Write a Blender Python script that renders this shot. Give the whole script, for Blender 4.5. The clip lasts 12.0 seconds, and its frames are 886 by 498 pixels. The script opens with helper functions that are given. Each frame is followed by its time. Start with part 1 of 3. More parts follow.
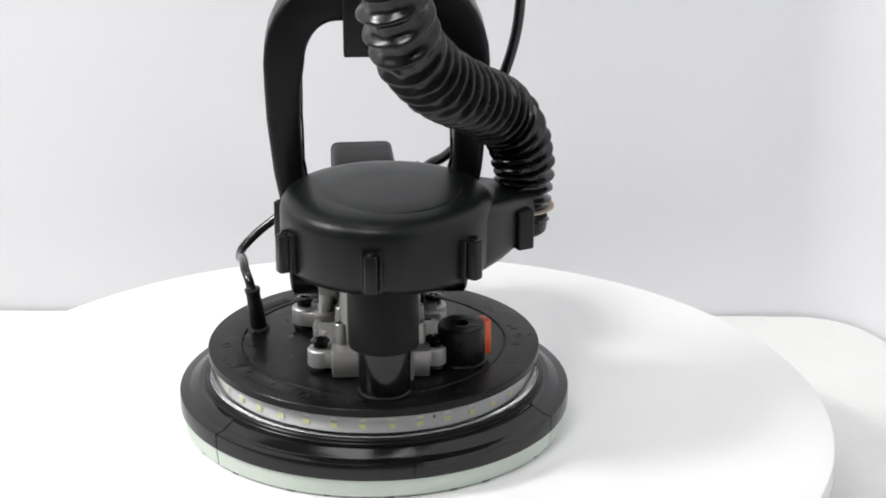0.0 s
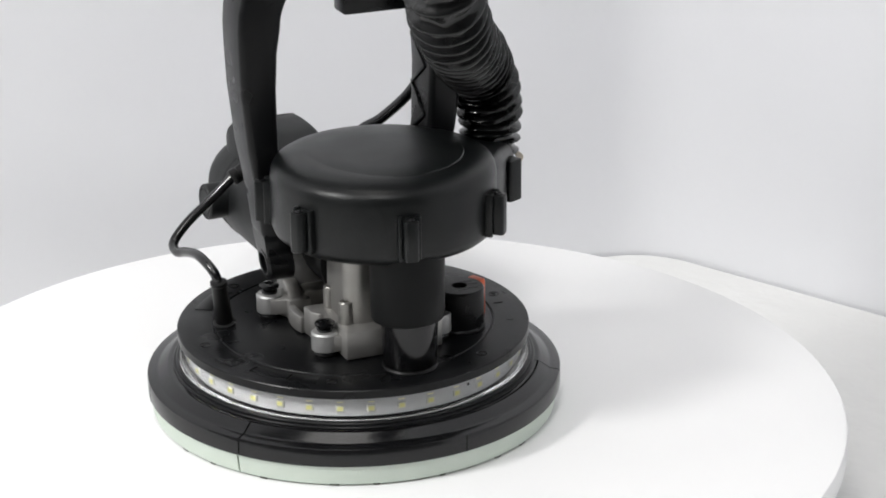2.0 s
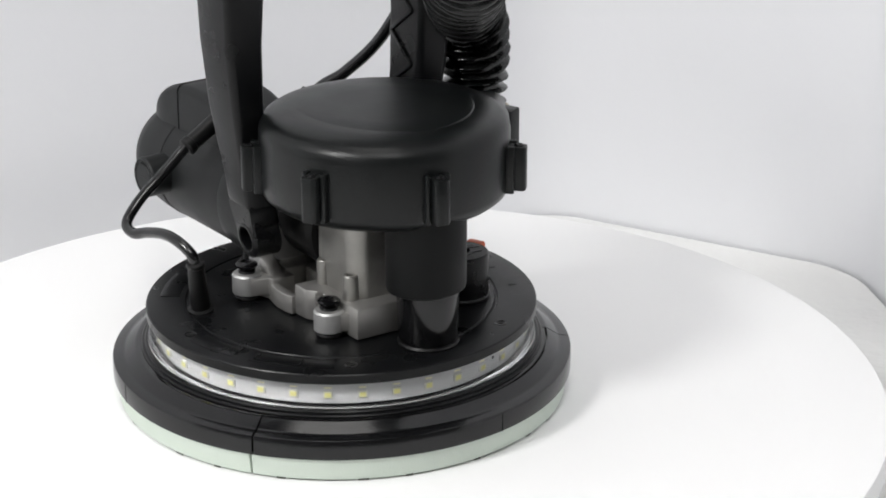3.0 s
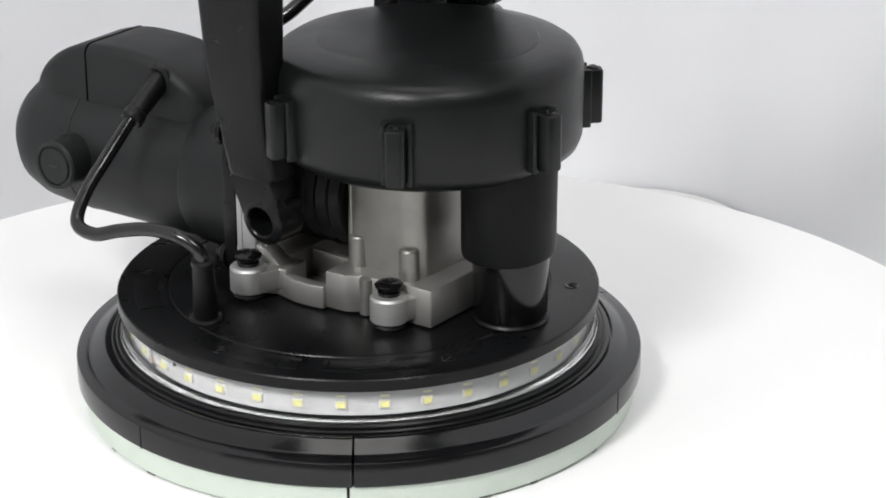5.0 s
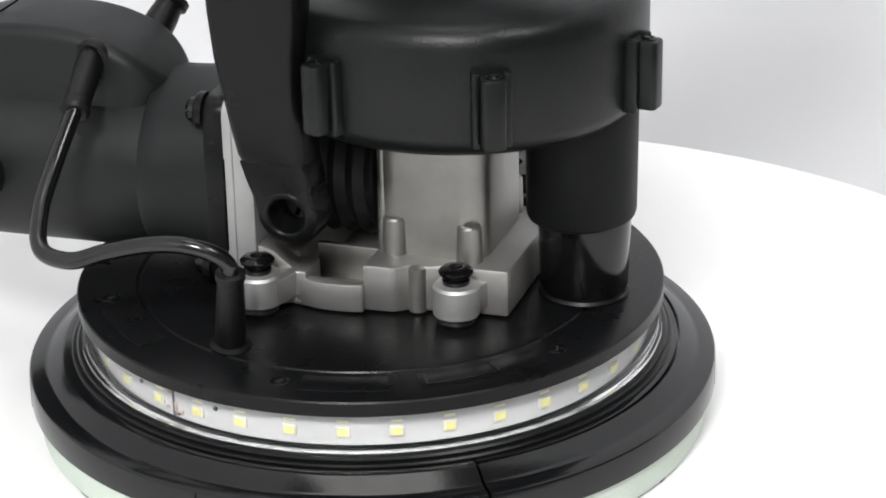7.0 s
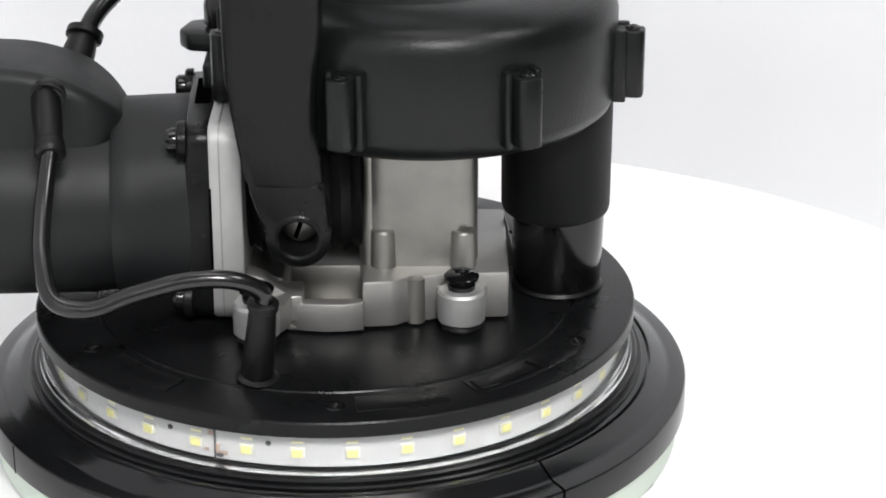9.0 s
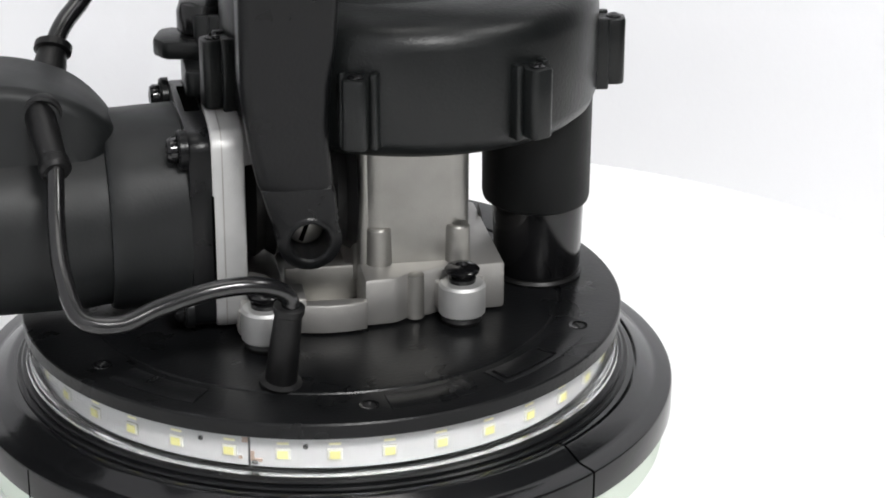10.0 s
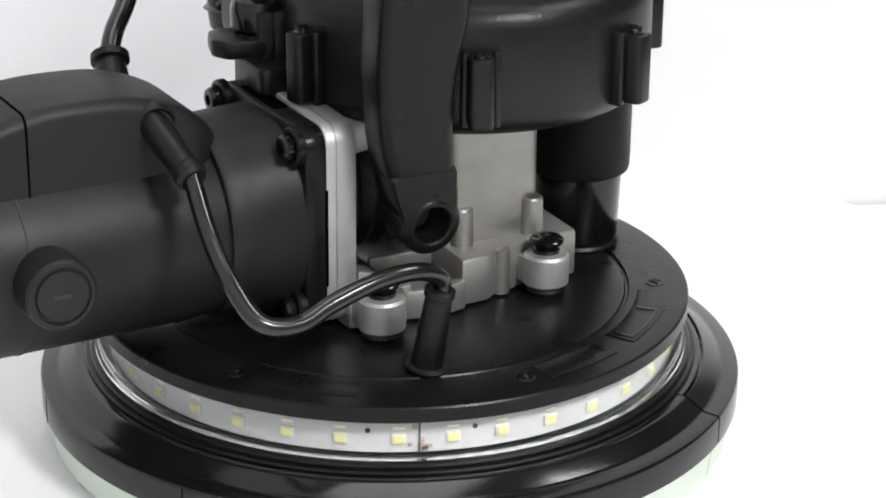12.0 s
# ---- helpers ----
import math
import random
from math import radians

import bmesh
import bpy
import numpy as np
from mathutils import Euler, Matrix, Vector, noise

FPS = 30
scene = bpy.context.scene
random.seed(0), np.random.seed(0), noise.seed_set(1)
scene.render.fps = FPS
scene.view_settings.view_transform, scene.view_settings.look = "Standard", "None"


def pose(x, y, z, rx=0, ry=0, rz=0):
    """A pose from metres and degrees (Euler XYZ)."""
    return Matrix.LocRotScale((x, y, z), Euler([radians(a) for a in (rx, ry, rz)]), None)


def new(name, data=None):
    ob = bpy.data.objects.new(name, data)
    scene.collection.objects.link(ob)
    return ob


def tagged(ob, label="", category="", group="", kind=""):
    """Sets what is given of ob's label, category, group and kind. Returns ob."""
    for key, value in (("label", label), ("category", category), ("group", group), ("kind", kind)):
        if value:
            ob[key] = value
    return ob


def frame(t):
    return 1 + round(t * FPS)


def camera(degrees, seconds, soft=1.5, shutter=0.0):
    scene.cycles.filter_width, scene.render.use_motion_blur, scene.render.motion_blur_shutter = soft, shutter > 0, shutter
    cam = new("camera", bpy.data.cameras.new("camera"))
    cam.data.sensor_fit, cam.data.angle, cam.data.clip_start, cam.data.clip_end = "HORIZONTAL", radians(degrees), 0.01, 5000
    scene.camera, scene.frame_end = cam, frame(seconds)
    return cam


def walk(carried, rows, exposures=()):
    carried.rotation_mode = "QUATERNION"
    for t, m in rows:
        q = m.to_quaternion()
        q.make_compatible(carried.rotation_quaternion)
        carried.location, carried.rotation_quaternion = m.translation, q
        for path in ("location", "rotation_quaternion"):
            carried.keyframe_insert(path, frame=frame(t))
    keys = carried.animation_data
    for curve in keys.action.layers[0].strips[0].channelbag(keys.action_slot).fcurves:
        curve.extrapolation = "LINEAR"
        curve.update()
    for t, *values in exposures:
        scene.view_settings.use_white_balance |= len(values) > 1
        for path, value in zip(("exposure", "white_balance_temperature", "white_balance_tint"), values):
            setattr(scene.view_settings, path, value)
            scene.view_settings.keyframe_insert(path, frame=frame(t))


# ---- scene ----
cam = camera(21.65, 12.0, soft=1.8)
PATH = [
    (0, pose(0.9990, -0.7227, 0.5718, 69.172, 0.026, 52.249)),
    (0.5, pose(0.9390, -0.7978, 0.5625, 69.419, 0.495, 47.525)),
    (1, pose(0.8631, -0.8607, 0.5610, 69.146, 0.751, 42.770)),
    (1.5, pose(0.7896, -0.9362, 0.5523, 69.346, 0.535, 37.620)),
    (2, pose(0.6660, -0.9555, 0.5262, 69.308, 0.353, 32.338)),
    (2.5, pose(0.5474, -0.9578, 0.5001, 69.090, 0.361, 27.002)),
    (3, pose(0.4356, -0.9568, 0.4757, 68.907, 0.066, 21.747)),
    (5, pose(0.0670, -0.8476, 0.3994, 68.169, 0.094, 2.229)),
    (5.5, pose(-0.0000, -0.8098, 0.3817, 68.117, 0.300, -2.066)),
    (6, pose(-0.0606, -0.7661, 0.3660, 67.903, 0.550, -6.585)),
    (6.5, pose(-0.1009, -0.7249, 0.3507, 67.865, 1.260, -10.283)),
    (7, pose(-0.1659, -0.6737, 0.3493, 66.905, 0.974, -16.199)),
    (9, pose(-0.3657, -0.5768, 0.3417, 67.602, -0.033, -35.229)),
    (9.5, pose(-0.4101, -0.5429, 0.3445, 67.330, -0.126, -40.181)),
    (10, pose(-0.4539, -0.5107, 0.3415, 67.663, -0.193, -44.773)),
    (10.5, pose(-0.4962, -0.4704, 0.3354, 68.146, -0.560, -49.340)),
    (11, pose(-0.5334, -0.4273, 0.3380, 67.933, -0.647, -53.615)),
    (11.5, pose(-0.5703, -0.3810, 0.3359, 68.069, -0.857, -57.875)),
    (12, pose(-0.5999, -0.3346, 0.3348, 67.965, -0.597, -61.995)),

]
walk(cam, PATH, [(0, 0.0), (1.5, -0.12), (3, -0.14), (5.5, -0.02), (7, 0.1), (9, 0.16), (12, 0.18)])

# ---- light ----
world = bpy.data.worlds.new("world")
scene.world = world
world.use_nodes = True
world.node_tree.nodes["Background"].inputs[0].default_value = (0.9, 0.94, 1.0, 1)
world.node_tree.nodes["Background"].inputs[1].default_value = 0.3
LAMP_POWERS = (50.0, 8.5)
LAMP_PLACES = [(-0.70, -1.50), (0.50, -0.95)]
CEILING_Z = 1.55


# ---- materials ----
def shader(name):
    m = bpy.data.materials.new(name)
    m.use_nodes = True
    return m, m.node_tree.nodes, m.node_tree.links, m.node_tree.nodes["Principled BSDF"]


def surface(name, c1, c2, rough, scale=60.0, fine=900.0, bump=0.1, metallic=0.0, rough_var=0.15, spec=0.5, distance=0.0004):
    """A surface with large blotches and fine grain, both in object space at true size."""
    m, n, l, b = shader(name)
    tc = n.new("ShaderNodeTexCoord")
    big, small = n.new("ShaderNodeTexNoise"), n.new("ShaderNodeTexNoise")
    big.inputs["Scale"].default_value, small.inputs["Scale"].default_value = scale, fine
    big.inputs["Detail"].default_value, small.inputs["Detail"].default_value = 5, 3
    for t in (big, small):
        l.new(tc.outputs["Object"], t.inputs["Vector"])
    ramp = n.new("ShaderNodeMix")
    ramp.data_type = "RGBA"
    ramp.inputs["A"].default_value, ramp.inputs["B"].default_value = (*c1, 1), (*c2, 1)
    l.new(big.outputs["Fac"], ramp.inputs["Factor"])
    l.new(ramp.outputs["Result"], b.inputs["Base Color"])
    mr = n.new("ShaderNodeMapRange")
    mr.inputs["To Min"].default_value, mr.inputs["To Max"].default_value = rough - rough_var, rough + rough_var
    l.new(big.outputs["Fac"], mr.inputs["Value"])
    l.new(mr.outputs["Result"], b.inputs["Roughness"])
    bp = n.new("ShaderNodeBump")
    bp.inputs["Strength"].default_value, bp.inputs["Distance"].default_value = bump, distance
    l.new(small.outputs["Fac"], bp.inputs["Height"])
    l.new(bp.outputs["Normal"], b.inputs["Normal"])
    b.inputs["Metallic"].default_value = metallic
    b.inputs["Specular IOR Level"].default_value = spec
    return m


def plain(name, color, rough=0.5, metallic=0.0):
    m, n, l, b = shader(name)
    b.inputs["Base Color"].default_value, b.inputs["Roughness"].default_value = (*color, 1), rough
    b.inputs["Metallic"].default_value = metallic
    return m


black_matte = surface("black_moulded_plastic", (0.0022, 0.0028, 0.0029), (0.0070, 0.0080, 0.0081), 0.34, 55, 1100, 0.28, spec=0.27, rough_var=0.08)
black_satin = surface("black_satin_plastic", (0.0028, 0.0030, 0.0034), (0.0060, 0.0063, 0.0068), 0.30, 60, 900, 0.2, spec=0.19, rough_var=0.1)
black_gloss = surface("black_glossy_plastic", (0.0035, 0.0035, 0.004), (0.0055, 0.0055, 0.006), 0.14, 60, 700, 0.04, spec=0.4)
skirt_black = surface("black_skirt_plastic", (0.0035, 0.0037, 0.0042), (0.0055, 0.0057, 0.0062), 0.14, 70, 800, 0.05, spec=0.42, rough_var=0.05)
seat_black = surface("black_seat_plastic", (0.0035, 0.0037, 0.0042), (0.0055, 0.0057, 0.0062), 0.3, 70, 800, 0.08, spec=0.2, rough_var=0.06)
motor_black = surface("black_motor_casing", (0.0035, 0.0042, 0.0046), (0.0120, 0.0132, 0.0136), 0.5, 55, 1100, 0.14, spec=0.30)
tube_black = surface("black_tube_plastic", (0.003, 0.0033, 0.0034), (0.0045, 0.005, 0.005), 0.5, 50, 1400, 0.15, spec=0.14)
black_rubber = surface("black_rubber", (0.003, 0.003, 0.0034), (0.005, 0.005, 0.005), 0.4, 90, 1500, 0.15, spec=0.28)
hose_film = surface("black_hose_film", (0.003, 0.0034, 0.0034), (0.005, 0.0055, 0.0055), 0.24, 60, 300, 0.12, spec=0.42, rough_var=0.12)
cord_vinyl = surface("black_cord_vinyl", (0.004, 0.004, 0.0045), (0.006, 0.006, 0.0065), 0.2, 120, 900, 0.05, spec=0.55, rough_var=0.08)
cast_metal = surface("cast_aluminium", (0.22, 0.215, 0.20), (0.40, 0.39, 0.37), 0.42, 90, 1500, 0.15, 0.85, 0.1)
satin_metal = surface("satin_cast_aluminium", (0.31, 0.305, 0.29), (0.43, 0.42, 0.405), 0.46, 70, 1500, 0.18, 0.8, 0.1)
bright_metal = surface("machined_aluminium", (0.37, 0.37, 0.365), (0.52, 0.52, 0.515), 0.5, 110, 1300, 0.22, 0.75, 0.1)
foam = surface("pale_hook_pad", (0.53, 0.60, 0.53), (0.61, 0.67, 0.60), 0.85, 60, 1200, 0.5)
paper_white = surface("white_card", (0.80, 0.80, 0.80), (0.84, 0.84, 0.84), 0.7, 6, 300, 0.1)
cloth_white = surface("white_cloth", (0.72, 0.72, 0.71), (0.80, 0.80, 0.79), 0.85, 9, 38, 0.6, distance=0.004)
wall_paint = surface("white_wall_paint", (0.74, 0.745, 0.77), (0.79, 0.795, 0.815), 0.8, 7, 130, 0.5)
strip_white = surface("white_circuit_strip", (0.42, 0.42, 0.425), (0.52, 0.52, 0.525), 0.5, 150, 900, 0.1)
led_yellow = plain("yellow_phosphor", (0.62, 0.59, 0.24), 0.4)
reflection_yellow = plain("pale_chip_reflection", (0.80, 0.77, 0.50), 0.5)
led_frame = plain("led_housing", (0.55, 0.55, 0.50), 0.4)
orange_plastic = surface("orange_plastic", (0.62, 0.09, 0.02), (0.72, 0.12, 0.03), 0.4, 90, 900, 0.1)
dark_mark = plain("dark_mark", (0.02, 0.02, 0.02), 0.7)
deep_black = plain("deep_black", (0.0012, 0.0012, 0.0012), 1.0)
deep_black.node_tree.nodes["Principled BSDF"].inputs["Specular IOR Level"].default_value = 0.0
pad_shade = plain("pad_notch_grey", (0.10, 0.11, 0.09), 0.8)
grey_mark = surface("grey_marking", (0.05, 0.05, 0.05), (0.07, 0.07, 0.07), 0.5, 90, 900, 0.1)
beige_wire = plain("beige_hose_cuff", (0.42, 0.36, 0.28), 0.5)
# greys for the unseen room surfaces, dark to hold down bounced light
unseen_room_grey = surface("grey_unseen_room", (0.15, 0.15, 0.155), (0.19, 0.19, 0.195), 0.8, 5, 160, 0.25)
wood_floor = surface("grey_floor", (0.12, 0.115, 0.11), (0.17, 0.165, 0.155), 0.6, 4, 80, 0.2)


def clear_plastic():
    m, n, l, b = shader("clear_plastic")
    b.inputs["Base Color"].default_value = (0.97, 0.98, 0.98, 1)
    b.inputs["Roughness"].default_value = 0.1
    b.inputs["Transmission Weight"].default_value = 1.0
    b.inputs["IOR"].default_value = 1.27
    return m


def lamp_glow(name, strength):
    m, n, l, b = shader(name)
    b.inputs["Emission Color"].default_value = (1.0, 0.98, 0.95, 1)
    b.inputs["Emission Strength"].default_value = strength
    return m


lens_clear, diffuser_white, cell_white = clear_plastic(), lamp_glow("lamp_diffuser", 3.0), lamp_glow("lamp_cell", 3.6)


# ---- mesh helpers ----
def part(name, bm, material, parent=None, label="", sharp=34):
    bmesh.ops.recalc_face_normals(bm, faces=bm.faces[:])
    for f in bm.faces:
        f.smooth = True
    for e in bm.edges:
        if len(e.link_faces) == 2 and e.calc_face_angle(0) > radians(sharp):
            e.smooth = False
    me = bpy.data.meshes.new(name)
    bm.to_mesh(me)
    bm.free()
    me.materials.append(material)
    ob = new(name, me)
    ob.parent = parent
    if label:
        tagged(ob, label)
    return ob


def thing(name, label, category, m=None, kind="", group=""):
    ob = new(name)
    ob.empty_display_size = 0.02
    if m is not None:
        ob.matrix_basis = m
    return tagged(ob, label, category, group, kind)


def lathe(profile, n=96, a0=0.0, a1=360.0, m=None):
    """Turns a profile of (radius, height) round z; open or closed by its own points. Arcs get end caps."""
    bm = bmesh.new()
    full = a1 - a0 >= 359.99
    steps = n if full else n + 1
    rings = []
    for r, z in profile:
        if r < 1e-6:
            rings.append([bm.verts.new((0, 0, z))] * steps)
        else:
            rings.append([bm.verts.new((r * math.cos(radians(a0 + (a1 - a0) * i / n)), r * math.sin(radians(a0 + (a1 - a0) * i / n)), z)) for i in range(steps)])
    for a, b in zip(rings, rings[1:]):
        for i in range(n):
            j = (i + 1) % steps
            vs = []
            for v in (a[i], a[j], b[j], b[i]):
                if v not in vs:
                    vs.append(v)
            if len(vs) > 2:
                bm.faces.new(vs)
    if not full:
        bm.faces.new([r[0] for r in rings])
        bm.faces.new([r[-1] for r in reversed(rings)])
    if m is not None:
        bmesh.ops.transform(bm, matrix=m, verts=bm.verts[:])
    return bm


def bevelled(bm, width, segments=2, angle=30):
    if width > 0:
        bmesh.ops.recalc_face_normals(bm, faces=bm.faces[:])
        es = [e for e in bm.edges if len(e.link_faces) == 2 and e.calc_face_angle(0) > radians(angle)]
        bmesh.ops.bevel(bm, geom=es, offset=width, segments=segments, affect="EDGES", profile=0.5, clamp_overlap=True)
    return bm


def box(x0, x1, y0, y1, z0, z1, bevel=0.0, m=None, segments=2):
    bm = bmesh.new()
    bmesh.ops.create_cube(bm, size=1)
    for v in bm.verts:
        v.co = Vector(((x0 + x1) / 2 + v.co.x * (x1 - x0), (y0 + y1) / 2 + v.co.y * (y1 - y0), (z0 + z1) / 2 + v.co.z * (z1 - z0)))
    bevelled(bm, bevel, segments)
    if m is not None:
        bmesh.ops.transform(bm, matrix=m, verts=bm.verts[:])
    return bm


def prism(outline, lo, hi, bevel=0.0, m=None, segments=2, angle=30):
    """Extrudes an outline of (x, y) from z = lo to z = hi."""
    bm = bmesh.new()
    a = [bm.verts.new((x, y, lo)) for x, y in outline]
    b = [bm.verts.new((x, y, hi)) for x, y in outline]
    bm.faces.new(a[::-1])
    bm.faces.new(b)
    for i in range(len(a)):
        j = (i + 1) % len(a)
        bm.faces.new((a[i], a[j], b[j], b[i]))
    bevelled(bm, bevel, segments, angle)
    if m is not None:
        bmesh.ops.transform(bm, matrix=m, verts=bm.verts[:])
    return bm


def round_rect(hx, hy, r, n=6, cx=0.0, cy=0.0):
    pts = []
    for sx, sy, a in ((1, 1, 0), (-1, 1, 90), (-1, -1, 180), (1, -1, 270)):
        for i in range(n + 1):
            t = radians(a + 90 * i / n)
            pts.append((cx + sx * (hx - r) + r * math.cos(t), cy + sy * (hy - r) + r * math.sin(t)))
    return pts


def spline(points, per=12):
    """A smooth line through the points."""
    P = [Vector(p) for p in points]
    P = [P[0] * 2 - P[1]] + P + [P[-1] * 2 - P[-2]]
    out = []
    for i in range(1, len(P) - 2):
        a, b, c, d = P[i - 1:i + 3]
        for k in range(per):
            t = k / per
            out.append(0.5 * ((2 * b) + (c - a) * t + (2 * a - 5 * b + 4 * c - d) * t * t + (3 * b - a - 3 * c + d) * t ** 3))
    return out + [P[-2]]


def even(points, step):
    """The same line at even steps."""
    out, left = [points[0]], step
    for a, b in zip(points, points[1:]):
        while (b - a).length >= left:
            a = a + (b - a).normalized() * left
            out.append(a)
            left = step
        left -= (b - a).length
    return out


def swept(points, radius, n=16, closed_ends=True):
    """A tube along the points; radius is a number or a function of index and angle."""
    bm = bmesh.new()
    side = Vector((0.3, 0.2, 1)).normalized()
    rings = []
    for i, p in enumerate(points):
        d = (points[min(i + 1, len(points) - 1)] - points[max(i - 1, 0)]).normalized()
        side = (side - d * side.dot(d)).normalized()
        other = d.cross(side)
        ring = []
        for k in range(n):
            a = 2 * math.pi * k / n
            r = radius(i, a) if callable(radius) else radius
            ring.append(bm.verts.new(p + (side * math.cos(a) + other * math.sin(a)) * r))
        rings.append(ring)
    for a, b in zip(rings, rings[1:]):
        for k in range(n):
            bm.faces.new((a[k], a[(k + 1) % n], b[(k + 1) % n], b[k]))
    if closed_ends:
        bm.faces.new(rings[0][::-1])
        bm.faces.new(rings[-1])
    return bm


def loft(sections):
    """Joins closed sections with equal counts of points into one skin with end caps."""
    bm = bmesh.new()
    rings = [[bm.verts.new(p) for p in s] for s in sections]
    n = len(rings[0])
    for a, b in zip(rings, rings[1:]):
        for k in range(n):
            bm.faces.new((a[k], a[(k + 1) % n], b[(k + 1) % n], b[k]))
    bm.faces.new(rings[0][::-1])
    bm.faces.new(rings[-1])
    return bm


def along(p, q):
    """The pose at p whose z points to q."""
    p, q = Vector(p), Vector(q)
    return Matrix.Translation(p) @ (q - p).to_track_quat("Z", "Y").to_matrix().to_4x4()


def polar(r, deg, z=0.0):
    return Vector((r * math.cos(radians(deg)), r * math.sin(radians(deg)), z))


ALONG_X = Matrix.Rotation(radians(-90), 4, "Y")   # turns z to -x

# ---- the room ----
TABLE_Z = -0.072


def rounded(points, radii, n=14):
    """A line through the points with its inner corners rounded."""
    out = [points[0]]
    for a, b, c, r in zip(points, points[1:], points[2:], radii):
        u, v = (a - b).normalized(), (c - b).normalized()
        half = u.angle(v) / 2
        mid = b + (u + v).normalized() * (r / math.sin(half))
        start, end = b + u * (r / math.tan(half)), b + v * (r / math.tan(half))
        p, q = start - mid, end - mid
        turn = p.angle(q)
        for i in range(n + 1):
            k = i / n
            out.append(mid + (p * math.sin((1 - k) * turn) + q * math.sin(k * turn)) / math.sin(turn))
    return out + [points[-1]]


# the wall behind the turntable bends round it in wide, soft corners
left_end = polar(0.3305, 141) - polar(2.2, 51)
bends = [Vector((-0.055, 0.458, 0)), Vector((0.168, 0.426, 0)), Vector((0.490, -0.090, 0))]
right_end = Vector((1.90, -0.35, 0))
wall_line = rounded([left_end, *bends, right_end], (0.06, 0.07, 0.12))
far_right, far_left = Vector((1.90, -2.05, 0)), Vector((-1.20, -2.05, 0))
plan = wall_line + [far_right, far_left]


def offset_line(points, d):
    """The line moved to its left by d."""
    out = []
    for i, p in enumerate(points):
        t = (points[min(i + 1, len(points) - 1)] - points[max(i - 1, 0)]).normalized()
        out.append(p + Vector((-t.y, t.x, 0)) * d)
    return out


def wall(name, p, q, label, material=None):
    """A wall 0.1 m thick whose inner face runs from p to q, the room on its right."""
    d = (q - p).normalized()
    out = Vector((-d.y, d.x, 0))
    ob = part(name, prism([(v.x, v.y) for v in (p - d * 0.1, q + d * 0.1, q + d * 0.1 + out * 0.1, p - d * 0.1 + out * 0.1)], -0.82, CEILING_Z), material or wall_paint)
    return tagged(ob, label, "wall", kind="structure")


def slab(name, pts, z0, z1, material, label, category):
    return tagged(part(name, prism([(p.x, p.y) for p in pts][::-1], z0, z1), material), label, category, kind="structure")


outer_line = offset_line(wall_line, 0.1)
tagged(part("wall_back", prism([(v.x, v.y) for v in wall_line + outer_line[::-1]], -0.82, CEILING_Z), wall_paint), "plain white painted wall bending softly behind the turntable", "wall", kind="structure")
# added walls, floor and ceiling, never in view; their grey limits fill light
wall("wall_right", right_end, far_right, "unseen grey wall added to close the room and limit bounced light", unseen_room_grey)
wall("wall_front", far_right, far_left, "unseen grey wall added to close the room and limit bounced light", unseen_room_grey)
wall("wall_left", far_left, left_end, "unseen grey wall added to close the room and limit bounced light", unseen_room_grey)
slab("floor", plan, -0.9, -0.824, wood_floor, "unseen grey floor added far below the white table, dark to limit bounce", "floor")
slab("ceiling", plan, CEILING_Z + 0.004, CEILING_Z + 0.1, unseen_room_grey, "unseen plain grey ceiling, added dark to limit bounced light", "ceiling")

# white cloth-covered worktop, butted against the walls
top_pts = offset_line([polar(0.3305, 141) - polar(1.0, 51), *wall_line[1:-1], Vector((1.10, -0.194, 0))], -0.003) + [Vector(p) for p in ((1.0, -0.55, 0), (0.45, -0.85, 0), (-0.40, -1.0, 0))]
slab("table_surface", top_pts, TABLE_Z - 0.03, TABLE_Z, cloth_white, "white cloth-covered worktop against the wall", "worktop")

for (x, y), power in zip(LAMP_PLACES, LAMP_POWERS):
    place = pose(x, y, CEILING_Z, 0, 0, 51)
    lamp = thing("ceiling_light", "square white ceiling light panel, switched on", "light", place, group="ceiling lights")
    part("frame", box(-0.25, 0.25, -0.25, 0.25, -0.03, 0.0, 0.004), paper_white, lamp)
    part("diffuser", box(-0.23, 0.23, -0.23, 0.23, -0.036, -0.031), diffuser_white, lamp, "glowing milky diffuser")
    data = bpy.data.lights.new("panel_light", "AREA")
    data.size, data.energy, data.color = 0.46, power, (1.0, 0.995, 0.985)
    lob = new("panel_light", data)
    lob.matrix_basis = place @ pose(0, 0, -0.04)

# dim panel of three cells right over the turntable
lamp = thing("ceiling_light", "white ceiling light of three dim cells over the turntable", "light", pose(-0.02, -0.06, CEILING_Z), group="ceiling lights")
part("frame", box(-0.31, 0.31, -0.31, 0.31, -0.03, 0.0, 0.004), paper_white, lamp)
for k in range(3):
    for j in range(2):
        part("diffuser", box(-0.29 + 0.2 * k, -0.11 + 0.2 * k, -0.29 + 0.3 * j, -0.01 + 0.3 * j, -0.036, -0.031), cell_white, lamp, "glowing milky diffuser cell")

# ---- turntable ----
turntable = thing("turntable", "round white display turntable standing on the worktop", "turntable", pose(0.0047, -0.0012, 0))
part("disc", lathe([(0, 0), (0.2615, 0), (0.2632, -0.0006), (0.264, -0.0022), (0.264, -0.0125), (0.2632, -0.0142), (0.2615, -0.015), (0, -0.015)], 160), paper_white, turntable, "white card-covered disc")
part("base", lathe([(0, -0.0155), (0.14, -0.0155), (0.15, -0.02), (0.155, TABLE_Z + 0.004), (0.153, TABLE_Z + 0.0005), (0, TABLE_Z + 0.0005)], 96), paper_white, turntable)

